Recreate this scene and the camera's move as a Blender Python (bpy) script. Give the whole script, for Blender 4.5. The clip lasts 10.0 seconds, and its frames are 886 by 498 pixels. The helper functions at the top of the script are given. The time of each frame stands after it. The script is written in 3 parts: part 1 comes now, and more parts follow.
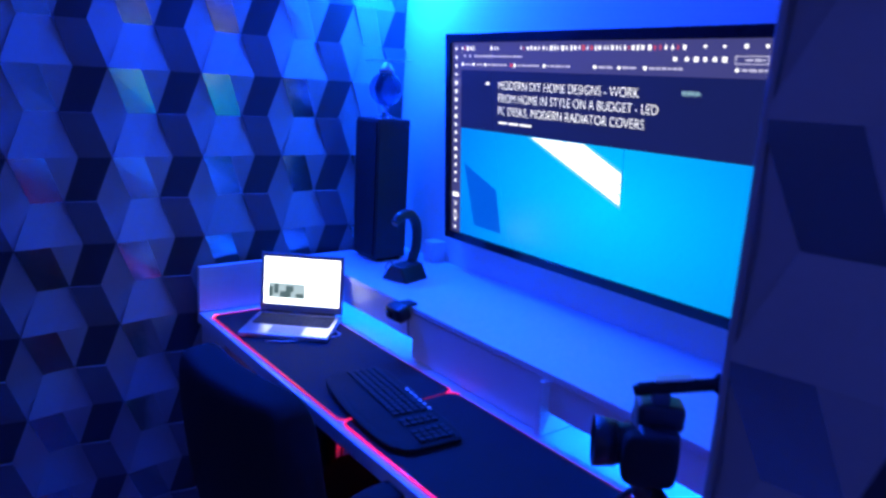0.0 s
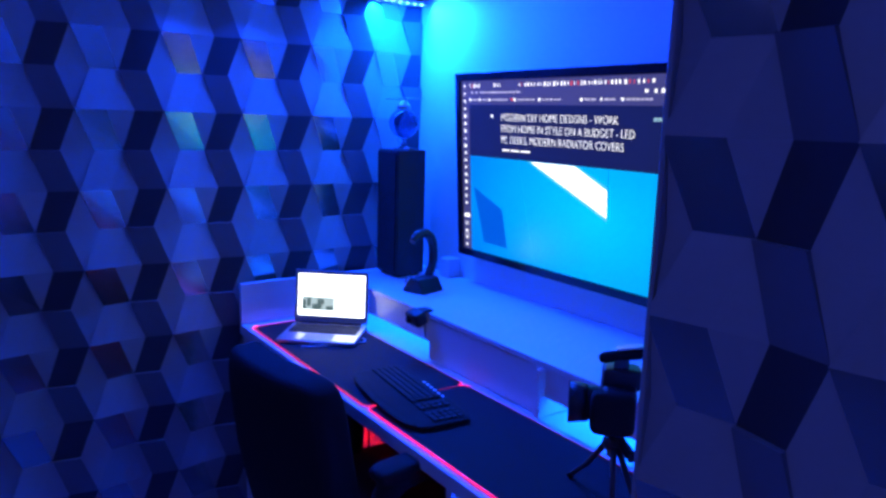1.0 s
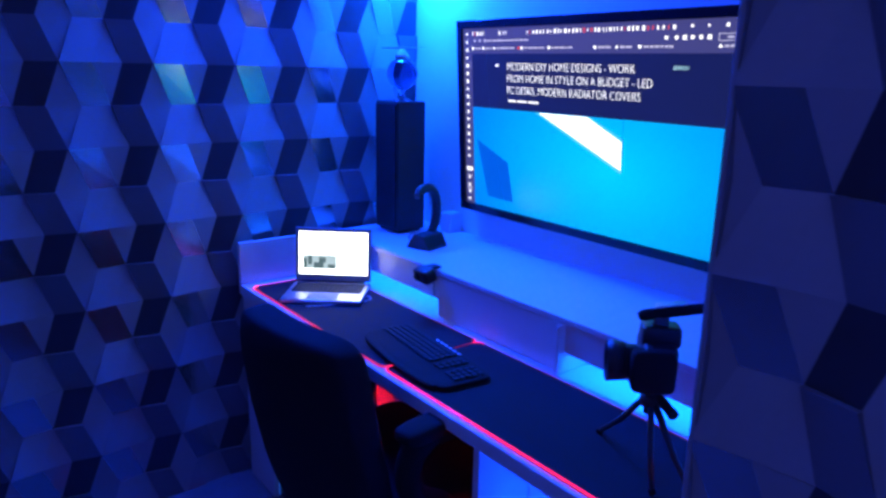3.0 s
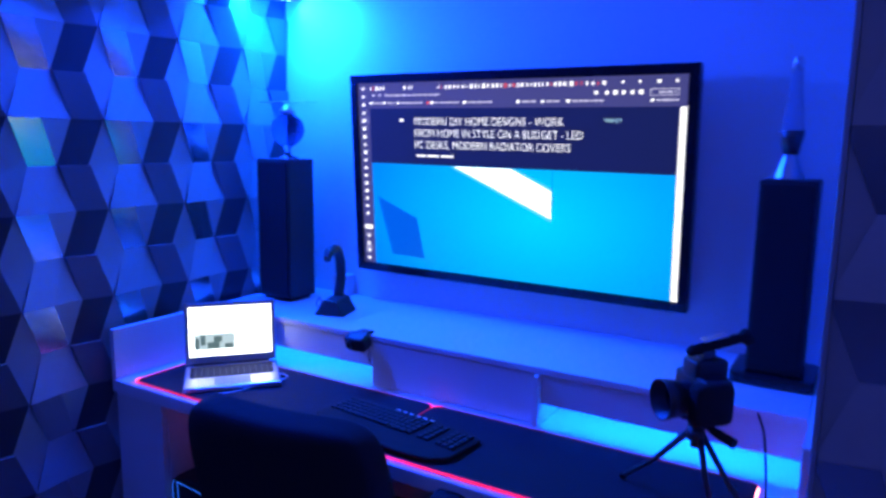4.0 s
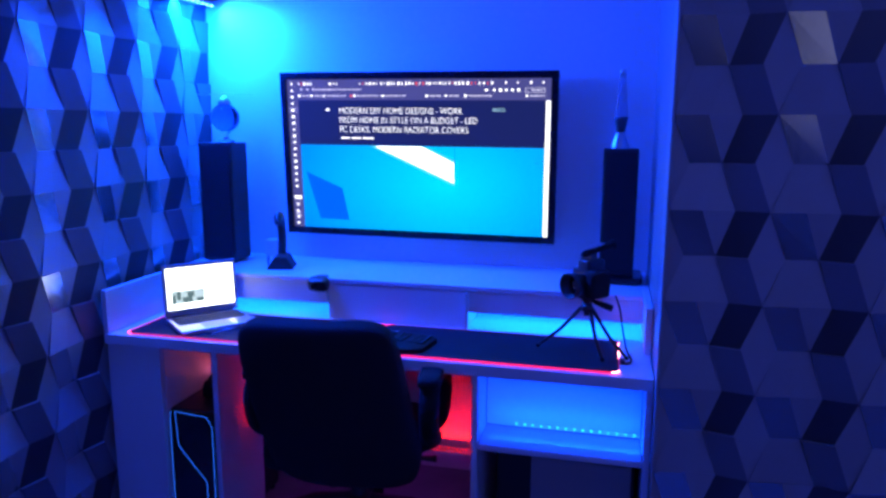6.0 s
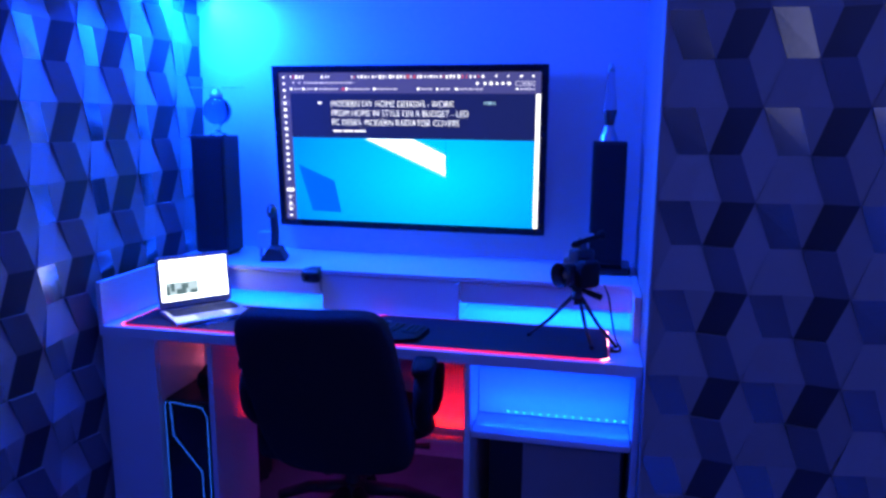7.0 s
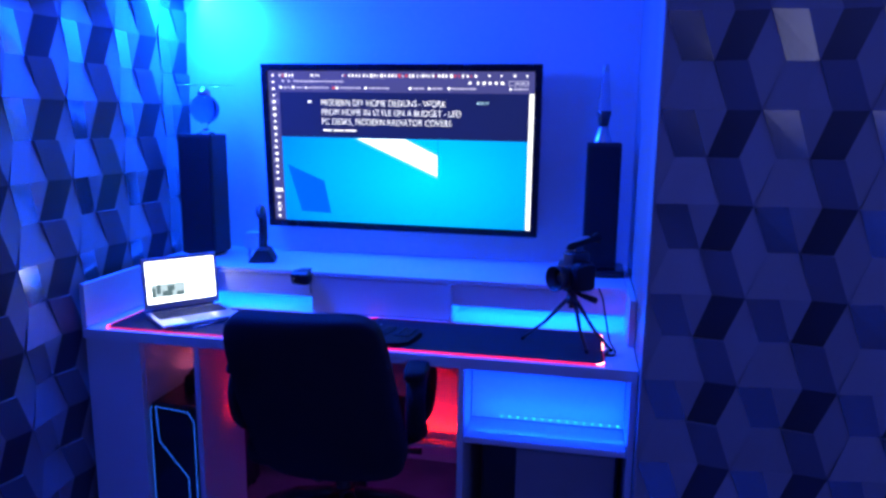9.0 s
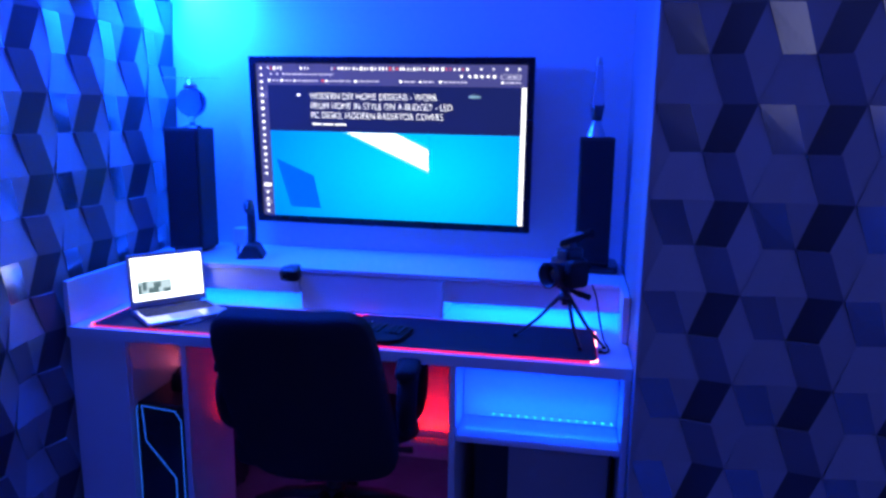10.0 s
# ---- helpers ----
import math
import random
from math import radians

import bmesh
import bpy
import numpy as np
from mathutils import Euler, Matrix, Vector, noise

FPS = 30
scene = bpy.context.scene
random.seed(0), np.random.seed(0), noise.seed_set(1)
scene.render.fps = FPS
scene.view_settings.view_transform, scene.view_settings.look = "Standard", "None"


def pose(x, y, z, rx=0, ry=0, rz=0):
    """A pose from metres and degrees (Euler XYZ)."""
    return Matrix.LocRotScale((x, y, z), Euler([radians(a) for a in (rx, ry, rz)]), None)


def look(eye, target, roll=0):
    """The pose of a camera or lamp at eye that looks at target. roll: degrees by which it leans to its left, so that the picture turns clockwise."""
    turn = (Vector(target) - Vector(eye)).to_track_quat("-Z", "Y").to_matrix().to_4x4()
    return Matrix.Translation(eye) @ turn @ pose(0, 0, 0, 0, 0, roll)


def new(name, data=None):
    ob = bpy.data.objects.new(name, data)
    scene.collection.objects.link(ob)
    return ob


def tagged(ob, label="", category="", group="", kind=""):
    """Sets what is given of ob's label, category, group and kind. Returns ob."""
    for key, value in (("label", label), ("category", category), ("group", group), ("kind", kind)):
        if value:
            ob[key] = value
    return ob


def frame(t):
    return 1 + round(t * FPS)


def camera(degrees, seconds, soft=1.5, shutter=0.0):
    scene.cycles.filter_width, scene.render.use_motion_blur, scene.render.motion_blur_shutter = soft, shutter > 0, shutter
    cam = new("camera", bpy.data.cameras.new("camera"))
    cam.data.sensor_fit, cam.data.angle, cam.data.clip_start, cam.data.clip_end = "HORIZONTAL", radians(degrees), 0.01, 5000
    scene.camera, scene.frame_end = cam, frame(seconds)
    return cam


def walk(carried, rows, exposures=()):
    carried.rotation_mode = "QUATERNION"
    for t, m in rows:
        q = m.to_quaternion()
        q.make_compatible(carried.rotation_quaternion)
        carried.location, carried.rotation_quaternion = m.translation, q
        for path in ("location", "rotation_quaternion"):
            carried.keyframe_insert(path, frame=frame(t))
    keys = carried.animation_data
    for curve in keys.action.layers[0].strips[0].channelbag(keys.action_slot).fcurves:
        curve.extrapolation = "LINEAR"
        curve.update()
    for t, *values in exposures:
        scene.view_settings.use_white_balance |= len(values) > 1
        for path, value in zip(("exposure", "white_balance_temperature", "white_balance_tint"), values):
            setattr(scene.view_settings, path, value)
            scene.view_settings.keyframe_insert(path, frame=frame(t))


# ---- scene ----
cam = camera(64.6, 10.0, soft=2.8, shutter=0.5)
PATH = [
    (0, (-0.126, -0.06, 1.495), (-1.664, 1.139, 1.048), 3.3),
    (0.5, (0.019, -0.125, 1.45), (-1.53, 1.074, 1.046), 2.2),
    (1, (0.12, -0.183, 1.493), (-1.482, 0.96, 1.135), 1.7),
    (1.5, (0.146, -0.201, 1.502), (-1.478, 0.92, 1.163), 0.9),
    (2, (0.154, -0.208, 1.509), (-1.452, 0.932, 1.156), 1.3),
    (2.5, (0.114, -0.223, 1.498), (-1.46, 0.946, 1.101), 1.6),
    (2.7, (0.083, -0.233, 1.495), (-1.477, 0.934, 1.036), 1.2),
    (3.8, (-0.337, -0.374, 1.478), (-1.563, 1.155, 1.084), 1.2),
    (4, (-0.45, -0.535, 1.456), (-1.476, 1.153, 1.148), 0.8),
    (4.5, (-0.555, -0.828, 1.463), (-1.306, 0.995, 1.127), 0.3),
    (5, (-0.565, -1.052, 1.448), (-1.194, 0.796, 1.016), -0.7),
    (5.5, (-0.619, -1.233, 1.451), (-1.126, 0.672, 1.114), -0.1),
    (7, (-0.644, -1.364, 1.444), (-1.067, 0.558, 1.086), 0.3),
    (7.5, (-0.653, -1.369, 1.444), (-1.031, 0.562, 1.088), 0.1),
    (8, (-0.658, -1.374, 1.448), (-1.055, 0.556, 1.103), 0.2),
    (8.5, (-0.67, -1.359, 1.446), (-1.071, 0.567, 1.087), 0.6),
    (9, (-0.677, -1.334, 1.446), (-1.058, 0.596, 1.087), 0.7),
    (9.5, (-0.691, -1.319, 1.444), (-1.066, 0.613, 1.087), 0.7),
    (10, (-0.685, -1.3, 1.447), (-1.04, 0.632, 1.071), 0.8),
]
walk(cam, [(t, look(eye, target, roll)) for t, eye, target, roll in PATH], [(0.0, 0.08), (2.7, 0.12), (4.5, 0.28), (7.0, 0.48), (10.0, 0.48)])

# ---- world ----
world = bpy.data.worlds.new("world")
scene.world = world
world.use_nodes = True
world.node_tree.nodes["Background"].inputs[0].default_value = (0.1, 0.12, 0.3, 1)
world.node_tree.nodes["Background"].inputs[1].default_value = 0.02
scene.view_settings.exposure = 0.0

FAR_Y = -2.7
BLUE = (0.003, 0.048, 1.0)
AQUA = (0.002, 0.100, 1.0)
RED = (1.0, 0.006, 0.002)


def strip_light(name, place, target, length, width, watts, colour, spread=180.0):
    data = bpy.data.lights.new(name, "AREA")
    data.shape, data.size, data.size_y = "RECTANGLE", length, width
    data.energy, data.color = watts, colour
    ob = new(name, data)
    data.spread = radians(spread)
    ob.matrix_world = look(place, target)
    return ob


# the strip high on the panelled wall, the desk's hidden strips, an unseen pale side source and an added fill behind
strip_light("led_light_wall", (-2.262, 0.90, 1.928), (-1.93, 0.90, 1.72), 1.01, 0.012, 58, BLUE, 165)
strip_light("led_light_corner", (-2.225, 1.245, 1.926), (-2.255, 1.30, 1.62), 0.34, 0.012, 19, (0.001, 0.092, 1.0))
# stand-in for an unseen pale source that the glossy facets mirror
strip_light("unseen_side_glow", (1.88, -1.45, 1.45), (0.0, -0.6, 1.3), 1.8, 0.9, 1.35, (0.60, 0.62, 0.90))
# blue fill added behind, high enough that the facets don't mirror it
strip_light("fill_light_behind", (0.0, -2.66, 2.30), (0.1, 0.6, 1.3), 2.2, 0.03, 5.0, (0.12, 0.16, 1.0), 120)
strip_light("led_light_hutch", (-1.98, 1.075, 0.878), (-1.98, 1.13, 0.75), 0.60, 0.01, 3.0, AQUA)
strip_light("led_light_hutch", (-0.80, 1.075, 0.878), (-0.80, 1.13, 0.75), 0.56, 0.01, 3.4, AQUA)
strip_light("led_light_bay", (-0.745, 0.705, 0.497), (-0.745, 0.812, 0.60), 0.45, 0.008, 1.5, (0.001, 0.047, 1.0))
strip_light("knee_light", (-1.26, 0.932, 0.345), (-1.26, 0.960, 0.45), 0.46, 0.008, 0.9, RED, 70)
strip_light("knee_light", (-1.800, 0.915, 0.345), (-1.835, 0.930, 0.45), 0.14, 0.008, 0.16, RED, 110)
# pink lamp added behind the tower, where no strip is built
strip_light("knee_light", (-1.99, 0.928, 0.520), (-1.99, 0.950, 0.60), 0.16, 0.008, 0.045, (1.0, 0.16, 0.30))
# purple fill added for red and blue light bounced under the desk
strip_light("knee_light", (-1.40, 0.925, 0.318), (-1.40, 1.10, 0.1), 0.70, 0.008, 0.24, (0.42, 0.03, 0.85))


# ---- materials ----
def surface(name, colour, rough=0.5, metal=0.0, vary=0.12, scale=6.0, grain=120.0, bump=0.15, spec=0.5):
    """A procedural surface: base colour with stains at one scale and grain at another, uneven gloss and fine relief."""
    m = bpy.data.materials.new(name)
    m.use_nodes = True
    nt = m.node_tree
    b = nt.nodes["Principled BSDF"]
    co = nt.nodes.new("ShaderNodeTexCoord")
    big, fine = nt.nodes.new("ShaderNodeTexNoise"), nt.nodes.new("ShaderNodeTexNoise")
    big.inputs["Scale"].default_value, fine.inputs["Scale"].default_value = scale, grain
    big.inputs["Detail"].default_value = 5
    for n in (big, fine):
        nt.links.new(co.outputs["Object"], n.inputs["Vector"])
    mix = nt.nodes.new("ShaderNodeMix")
    mix.data_type = "RGBA"
    mix.inputs["A"].default_value = (*[c * (1 - vary) for c in colour], 1)
    mix.inputs["B"].default_value = (*[min(1, c * (1 + vary)) for c in colour], 1)
    add = nt.nodes.new("ShaderNodeMath")
    add.operation = "MULTIPLY_ADD"
    nt.links.new(fine.outputs[0], add.inputs[0])
    add.inputs[1].default_value = 0.35
    nt.links.new(big.outputs[0], add.inputs[2])
    nt.links.new(add.outputs[0], mix.inputs["Factor"])
    nt.links.new(mix.outputs["Result"], b.inputs["Base Color"])
    rr = nt.nodes.new("ShaderNodeMapRange")
    rr.inputs["To Min"].default_value, rr.inputs["To Max"].default_value = max(0.02, rough - 0.1), min(1, rough + 0.1)
    nt.links.new(big.outputs[0], rr.inputs["Value"])
    nt.links.new(rr.outputs[0], b.inputs["Roughness"])
    b.inputs["Metallic"].default_value = metal
    b.inputs["Specular IOR Level"].default_value = spec
    if bump:
        bp = nt.nodes.new("ShaderNodeBump")
        bp.inputs["Strength"].default_value, bp.inputs["Distance"].default_value = bump, 0.002
        nt.links.new(fine.outputs[0], bp.inputs["Height"])
        nt.links.new(bp.outputs[0], b.inputs["Normal"])
    return m


def glow(name, colour, strength):
    """A surface that gives off light: screens, diodes and light tubes."""
    m = bpy.data.materials.new(name)
    m.use_nodes = True
    b = m.node_tree.nodes["Principled BSDF"]
    b.inputs["Base Color"].default_value = (0.02, 0.02, 0.02, 1)
    b.inputs["Roughness"].default_value = 0.25
    b.inputs["Emission Color"].default_value = (*colour, 1)
    b.inputs["Emission Strength"].default_value = strength
    return m


def glassy(name, colour, rough=0.03):
    m = bpy.data.materials.new(name)
    m.use_nodes = True
    b = m.node_tree.nodes["Principled BSDF"]
    b.inputs["Base Color"].default_value = (*colour, 1)
    b.inputs["Roughness"].default_value = rough
    b.inputs["Transmission Weight"].default_value = 1.0
    b.inputs["IOR"].default_value = 1.35
    return m


PLASTER = surface("wall_paint", (0.70, 0.70, 0.72), 0.6, vary=0.05, scale=2.5, grain=180, bump=0.25)


def uneven(m, amount):
    """Lets each piece differ a little in tone."""
    nt = m.node_tree
    b = nt.nodes["Principled BSDF"]
    source = b.inputs["Base Color"].links[0].from_socket
    info, rng, mul = nt.nodes.new("ShaderNodeObjectInfo"), nt.nodes.new("ShaderNodeMapRange"), nt.nodes.new("ShaderNodeMix")
    mul.data_type, mul.blend_type = "RGBA", "MULTIPLY"
    mul.inputs["Factor"].default_value = 1.0
    rng.inputs["To Min"].default_value, rng.inputs["To Max"].default_value = 1 - amount, 1 + amount
    nt.links.new(info.outputs["Random"], rng.inputs["Value"])
    nt.links.new(source, mul.inputs["A"])
    nt.links.new(rng.outputs[0], mul.inputs["B"])
    nt.links.new(mul.outputs["Result"], b.inputs["Base Color"])


CEILING = surface("ceiling_paint", (0.75, 0.75, 0.75), 0.8, vary=0.04, scale=2, grain=150, bump=0.3)
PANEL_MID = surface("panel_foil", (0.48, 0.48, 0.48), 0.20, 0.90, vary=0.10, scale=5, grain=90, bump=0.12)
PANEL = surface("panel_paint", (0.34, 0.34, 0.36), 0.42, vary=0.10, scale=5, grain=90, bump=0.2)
# darker copies of PANEL: the shade of averted facets put into their colour
PANEL_SHADE = surface("panel_shade", (0.05, 0.052, 0.065), 0.4, vary=0.12, scale=5, grain=90, bump=0.2)
PANEL_HALF_SHADE = surface("panel_half_shade", (0.155, 0.16, 0.19), 0.42, vary=0.12, scale=5, grain=90, bump=0.2)
for m in (PANEL, PANEL_SHADE, PANEL_MID, PANEL_HALF_SHADE):
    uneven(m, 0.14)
CARPET = surface("floor_carpet", (0.24, 0.22, 0.25), 0.95, vary=0.3, scale=8, grain=400, bump=0.8)
BOARD = surface("white_melamine", (0.72, 0.72, 0.74), 0.32, vary=0.04, scale=3, grain=250, bump=0.06)
CLOTH = surface("mat_cloth", (0.019, 0.019, 0.025), 0.85, vary=0.25, scale=14, grain=700, bump=0.4, spec=0.25)
FABRIC = surface("chair_fabric", (0.015, 0.014, 0.018), 0.95, vary=0.3, scale=9, grain=500, bump=0.7, spec=0.25)
BLACK = surface("black_plastic", (0.018, 0.018, 0.022), 0.42, vary=0.2, scale=12, grain=300, bump=0.12)
GLOSS = surface("gloss_black", (0.012, 0.012, 0.016), 0.18, vary=0.2, scale=12, grain=300, bump=0.03)
SPEAKER = surface("speaker_black_vinyl", (0.020, 0.020, 0.024), 0.5, vary=0.25, scale=20, grain=350, bump=0.25)
MESH = surface("speaker_grille_cloth", (0.012, 0.012, 0.014), 0.95, vary=0.3, scale=30, grain=900, bump=0.6)
SILVER = surface("brushed_silver", (0.55, 0.56, 0.58), 0.33, 0.85, vary=0.08, scale=18, grain=260, bump=0.08)
STEEL = surface("dark_steel", (0.10, 0.10, 0.11), 0.35, 0.8, vary=0.15, scale=15, grain=200, bump=0.05)
GREY = surface("grey_plastic", (0.30, 0.30, 0.32), 0.5, vary=0.1, scale=10, grain=250, bump=0.1)
RUBBER = surface("black_rubber", (0.012, 0.012, 0.013), 0.85, vary=0.2, scale=20, grain=300, bump=0.2, spec=0.3)
KEYCAP = surface("keycap_plastic", (0.012, 0.012, 0.015), 0.8, vary=0.2, scale=25, grain=300, bump=0.1)
CLEAR = glassy("clear_glass", (0.85, 0.9, 1.0))
SMOKE = glassy("smoked_glass", (0.16, 0.22, 0.40), 0.05)

LED_CYAN = glow("led_cyan", (0.25, 0.9, 1.0), 6.0)
LED_BAY = glow("led_bay", (0.02, 0.55, 1.0), 3.0)
TUBE_RED = glow("tube_red", (1.0, 0.015, 0.12), 1.6)
TUBE_SOFT = glow("tube_soft", (1.0, 0.03, 0.12), 0.85)
TUBE_DIM = glow("tube_dim", (1.0, 0.02, 0.07), 0.16)
TUBE_LIT = glow("tube_lit", (1.0, 0.05, 0.08), 4.5)
TUBE_HOT = glow("tube_hot", (1.0, 0.20, 0.18), 14.0)
LINE_BLUE = glow("line_blue", (0.02, 0.15, 1.0), 0.85)
LED_GREEN = glow("led_green", (0.1, 0.5, 0.3), 0.35)


# ---- building helpers ----
def box(bm, x0, x1, y0, y1, z0, z1, bevel=0.0):
    r = bmesh.ops.create_cube(bm, size=1.0)
    vs = r["verts"]
    for v in vs:
        v.co = Vector(((x0 + x1) / 2 + v.co.x * (x1 - x0), (y0 + y1) / 2 + v.co.y * (y1 - y0), (z0 + z1) / 2 + v.co.z * (z1 - z0)))
    if bevel:
        es = list({e for v in vs for e in v.link_edges})
        bmesh.ops.bevel(bm, geom=es, offset=bevel, segments=2, affect="EDGES", profile=0.5)
    return bm


def boxed(x0, x1, y0, y1, z0, z1, bevel=0.003):
    return box(bmesh.new(), x0, x1, y0, y1, z0, z1, bevel)


def lathe(profile, segments=32):
    """A turned body from (radius, height) pairs."""
    bm = bmesh.new()
    rings = []
    for r, z in profile:
        rings.append([bm.verts.new((max(r, 1e-4) * math.cos(2 * math.pi * k / segments), max(r, 1e-4) * math.sin(2 * math.pi * k / segments), z)) for k in range(segments)])
    for a, b in zip(rings, rings[1:]):
        for k in range(segments):
            bm.faces.new((a[k], a[(k + 1) % segments], b[(k + 1) % segments], b[k]))
    bm.faces.new(list(reversed(rings[0])))
    bm.faces.new(rings[-1])
    for f in bm.faces:
        f.smooth = len(f.verts) == 4
    return bm


def cushion(w, d, h, e1=0.35, e2=0.35, nu=40, nv=24, shape=None):
    """A soft rounded block, centred; shape may bend its points."""
    def p(c, e):
        return math.copysign(abs(c) ** e, c)

    bm = bmesh.new()
    rows = []
    for j in range(1, nv):
        v = -math.pi / 2 + math.pi * j / nv
        row = []
        for i in range(nu):
            u = 2 * math.pi * i / nu
            co = Vector((w / 2 * p(math.cos(v), e1) * p(math.cos(u), e2), d / 2 * p(math.cos(v), e1) * p(math.sin(u), e2), h / 2 * p(math.sin(v), e1)))
            row.append(bm.verts.new(shape(co) if shape else co))
        rows.append(row)
    for a, b in zip(rows, rows[1:]):
        for i in range(nu):
            bm.faces.new((a[i], a[(i + 1) % nu], b[(i + 1) % nu], b[i]))
    bm.faces.new(list(reversed(rows[0])))
    bm.faces.new(rows[-1])
    for f in bm.faces:
        f.smooth = True
    return bm


def tube(points, radius, closed=False, segments=8):
    """A round bar along points."""
    bm = bmesh.new()
    pts = [Vector(p) for p in points]
    n = len(pts)
    rings = []
    side = None
    for k, p in enumerate(pts):
        a = pts[(k - 1) % n] if closed or k else pts[0]
        b = pts[(k + 1) % n] if closed or k < n - 1 else pts[-1]
        d = (b - a).normalized()
        side = d.orthogonal().normalized() if side is None else (side - d * side.dot(d)).normalized()
        up = d.cross(side)
        r = radius[k] if isinstance(radius, (list, tuple)) else radius
        rings.append([bm.verts.new(p + r * (math.cos(2 * math.pi * s / segments) * side + math.sin(2 * math.pi * s / segments) * up)) for s in range(segments)])
    pairs = list(zip(rings, rings[1:])) + ([(rings[-1], rings[0])] if closed else [])
    for a, b in pairs:
        for s in range(segments):
            bm.faces.new((a[s], a[(s + 1) % segments], b[(s + 1) % segments], b[s]))
    if not closed:
        bm.faces.new(list(reversed(rings[0])))
        bm.faces.new(rings[-1])
    for f in bm.faces:
        f.smooth = len(f.verts) == 4
    return bm


def curve_through(points, steps=8):
    """Points of a smooth line through the given ones."""
    p = [Vector(q) for q in points]
    p = [2 * p[0] - p[1], *p, 2 * p[-1] - p[-2]]
    out = []
    for a, b, c, d in zip(p, p[1:], p[2:], p[3:]):
        for k in range(steps):
            t = k / steps
            out.append(0.5 * (2 * b + (c - a) * t + (2 * a - 5 * b + 4 * c - d) * t * t + (3 * b - a - 3 * c + d) * t ** 3))
    return out + [p[-2]]


def moved(bm, m):
    bmesh.ops.transform(bm, matrix=m, verts=bm.verts)
    return bm


def outline(points, y0, y1, bevel=0.0):
    """A plate with the given x, z outline between two depths."""
    bm = bmesh.new()
    f = bm.faces.new([bm.verts.new((x, y0, z)) for x, z in points])
    r = bmesh.ops.extrude_face_region(bm, geom=[f])
    bmesh.ops.translate(bm, verts=[v for v in r["geom"] if isinstance(v, bmesh.types.BMVert)], vec=(0, y1 - y0, 0))
    bmesh.ops.recalc_face_normals(bm, faces=bm.faces)
    if bevel:
        bmesh.ops.bevel(bm, geom=list(bm.edges), offset=bevel, segments=2, affect="EDGES", profile=0.5)
    return bm


def mesh_of(name, bm, materials):
    me = bpy.data.meshes.new(name)
    bmesh.ops.recalc_face_normals(bm, faces=bm.faces)
    bm.to_mesh(me)
    bm.free()
    for m in materials if isinstance(materials, (list, tuple)) else [materials]:
        me.materials.append(m)
    return me


def part(name, bm, material, parent, label=""):
    ob = new(name, mesh_of(name, bm, material))
    ob.parent = parent
    return tagged(ob, label)


def piece(name, mesh, parent, m):
    ob = new(name, mesh)
    ob.parent = parent
    ob.matrix_local = m
    return ob


def thing(name, m, label, category, group=""):
    ob = new(name)
    ob.empty_display_size = 0.05
    ob.matrix_world = m
    return tagged(ob, label, category, group)


def structure(name, bm, material, label=""):
    return tagged(new(name, mesh_of(name, bm, material)), label, kind="structure")


def words(name, text, height, material, parent, m, width=None, label=""):
    """Lettering in the built-in font; width squeezes it to a line's length."""
    cu = bpy.data.curves.new(name, "FONT")
    cu.body, cu.size, cu.extrude, cu.offset = text, height / 0.70, 0.0002, -height * 0.02
    tmp = new("lettering", cu)
    dg = bpy.context.evaluated_depsgraph_get()
    me = bpy.data.meshes.new_from_object(tmp.evaluated_get(dg))
    bpy.data.objects.remove(tmp)
    xs = [v.co.x for v in me.vertices]
    k = width / (max(xs) - min(xs)) if width else 1.0
    x0 = min(xs)
    for v in me.vertices:
        v.co.x = (v.co.x - x0) * k
    me.materials.clear()
    me.materials.append(material)
    ob = new(name, me)
    ob.parent = parent
    ob.matrix_local = m
    return tagged(ob, label)


# ---- the room ----
LEFT, BACK, RIGHT_EDGE, FRONT, TOP = -2.345, 1.425, -0.490, 0.640, 2.40
FAR_X = 1.9

structure("floor", boxed(LEFT - 0.1, FAR_X + 0.1, FAR_Y - 0.1, BACK + 0.1, -0.1, 0.0, 0), CARPET, "pale carpet floor under the desk")
# out of view: closes the room for bounced light
structure("ceiling", boxed(LEFT - 0.1, FAR_X + 0.1, FAR_Y - 0.1, BACK + 0.1, TOP, TOP + 0.1, 0), CEILING, "plain white ceiling")
structure("wall_back", boxed(LEFT - 0.1, RIGHT_EDGE + 0.1, BACK, BACK + 0.1, 0, TOP, 0), PLASTER, "smooth white alcove wall behind the screen")
wall_left = structure("wall_left", boxed(LEFT - 0.1, LEFT, FAR_Y - 0.1, BACK, 0, TOP, 0), PANEL, "wall clad in faceted hexagonal relief panels")
wall_right = structure("wall_right", boxed(RIGHT_EDGE, FAR_X, FRONT, FRONT + 0.1, 0, TOP, 0), PANEL, "wall beside the alcove clad in faceted relief panels")
structure("trim", boxed(RIGHT_EDGE - 0.001, RIGHT_EDGE + 0.008, FRONT - 0.033, FRONT - 0.001, 0, TOP, 0.002), PANEL, "narrow corner trim of the panelled wall")
structure("wall_return", boxed(RIGHT_EDGE, RIGHT_EDGE + 0.1, FRONT + 0.1, BACK, 0, TOP, 0), PANEL, "white side wall of the alcove")
# unseen walls added to close the room and bounce light
structure("unseen_wall_side", boxed(FAR_X, FAR_X + 0.1, FAR_Y, FRONT, 0, TOP, 0), PLASTER, "unseen plain wall closing the room")
# coloured dark so that the glossy facets mirror little light
structure("wall_behind", boxed(LEFT, FAR_X + 0.1, FAR_Y - 0.1, FAR_Y, 0, TOP, 0), PANEL_HALF_SHADE, "unseen wall behind the room, darkened for panel reflections")


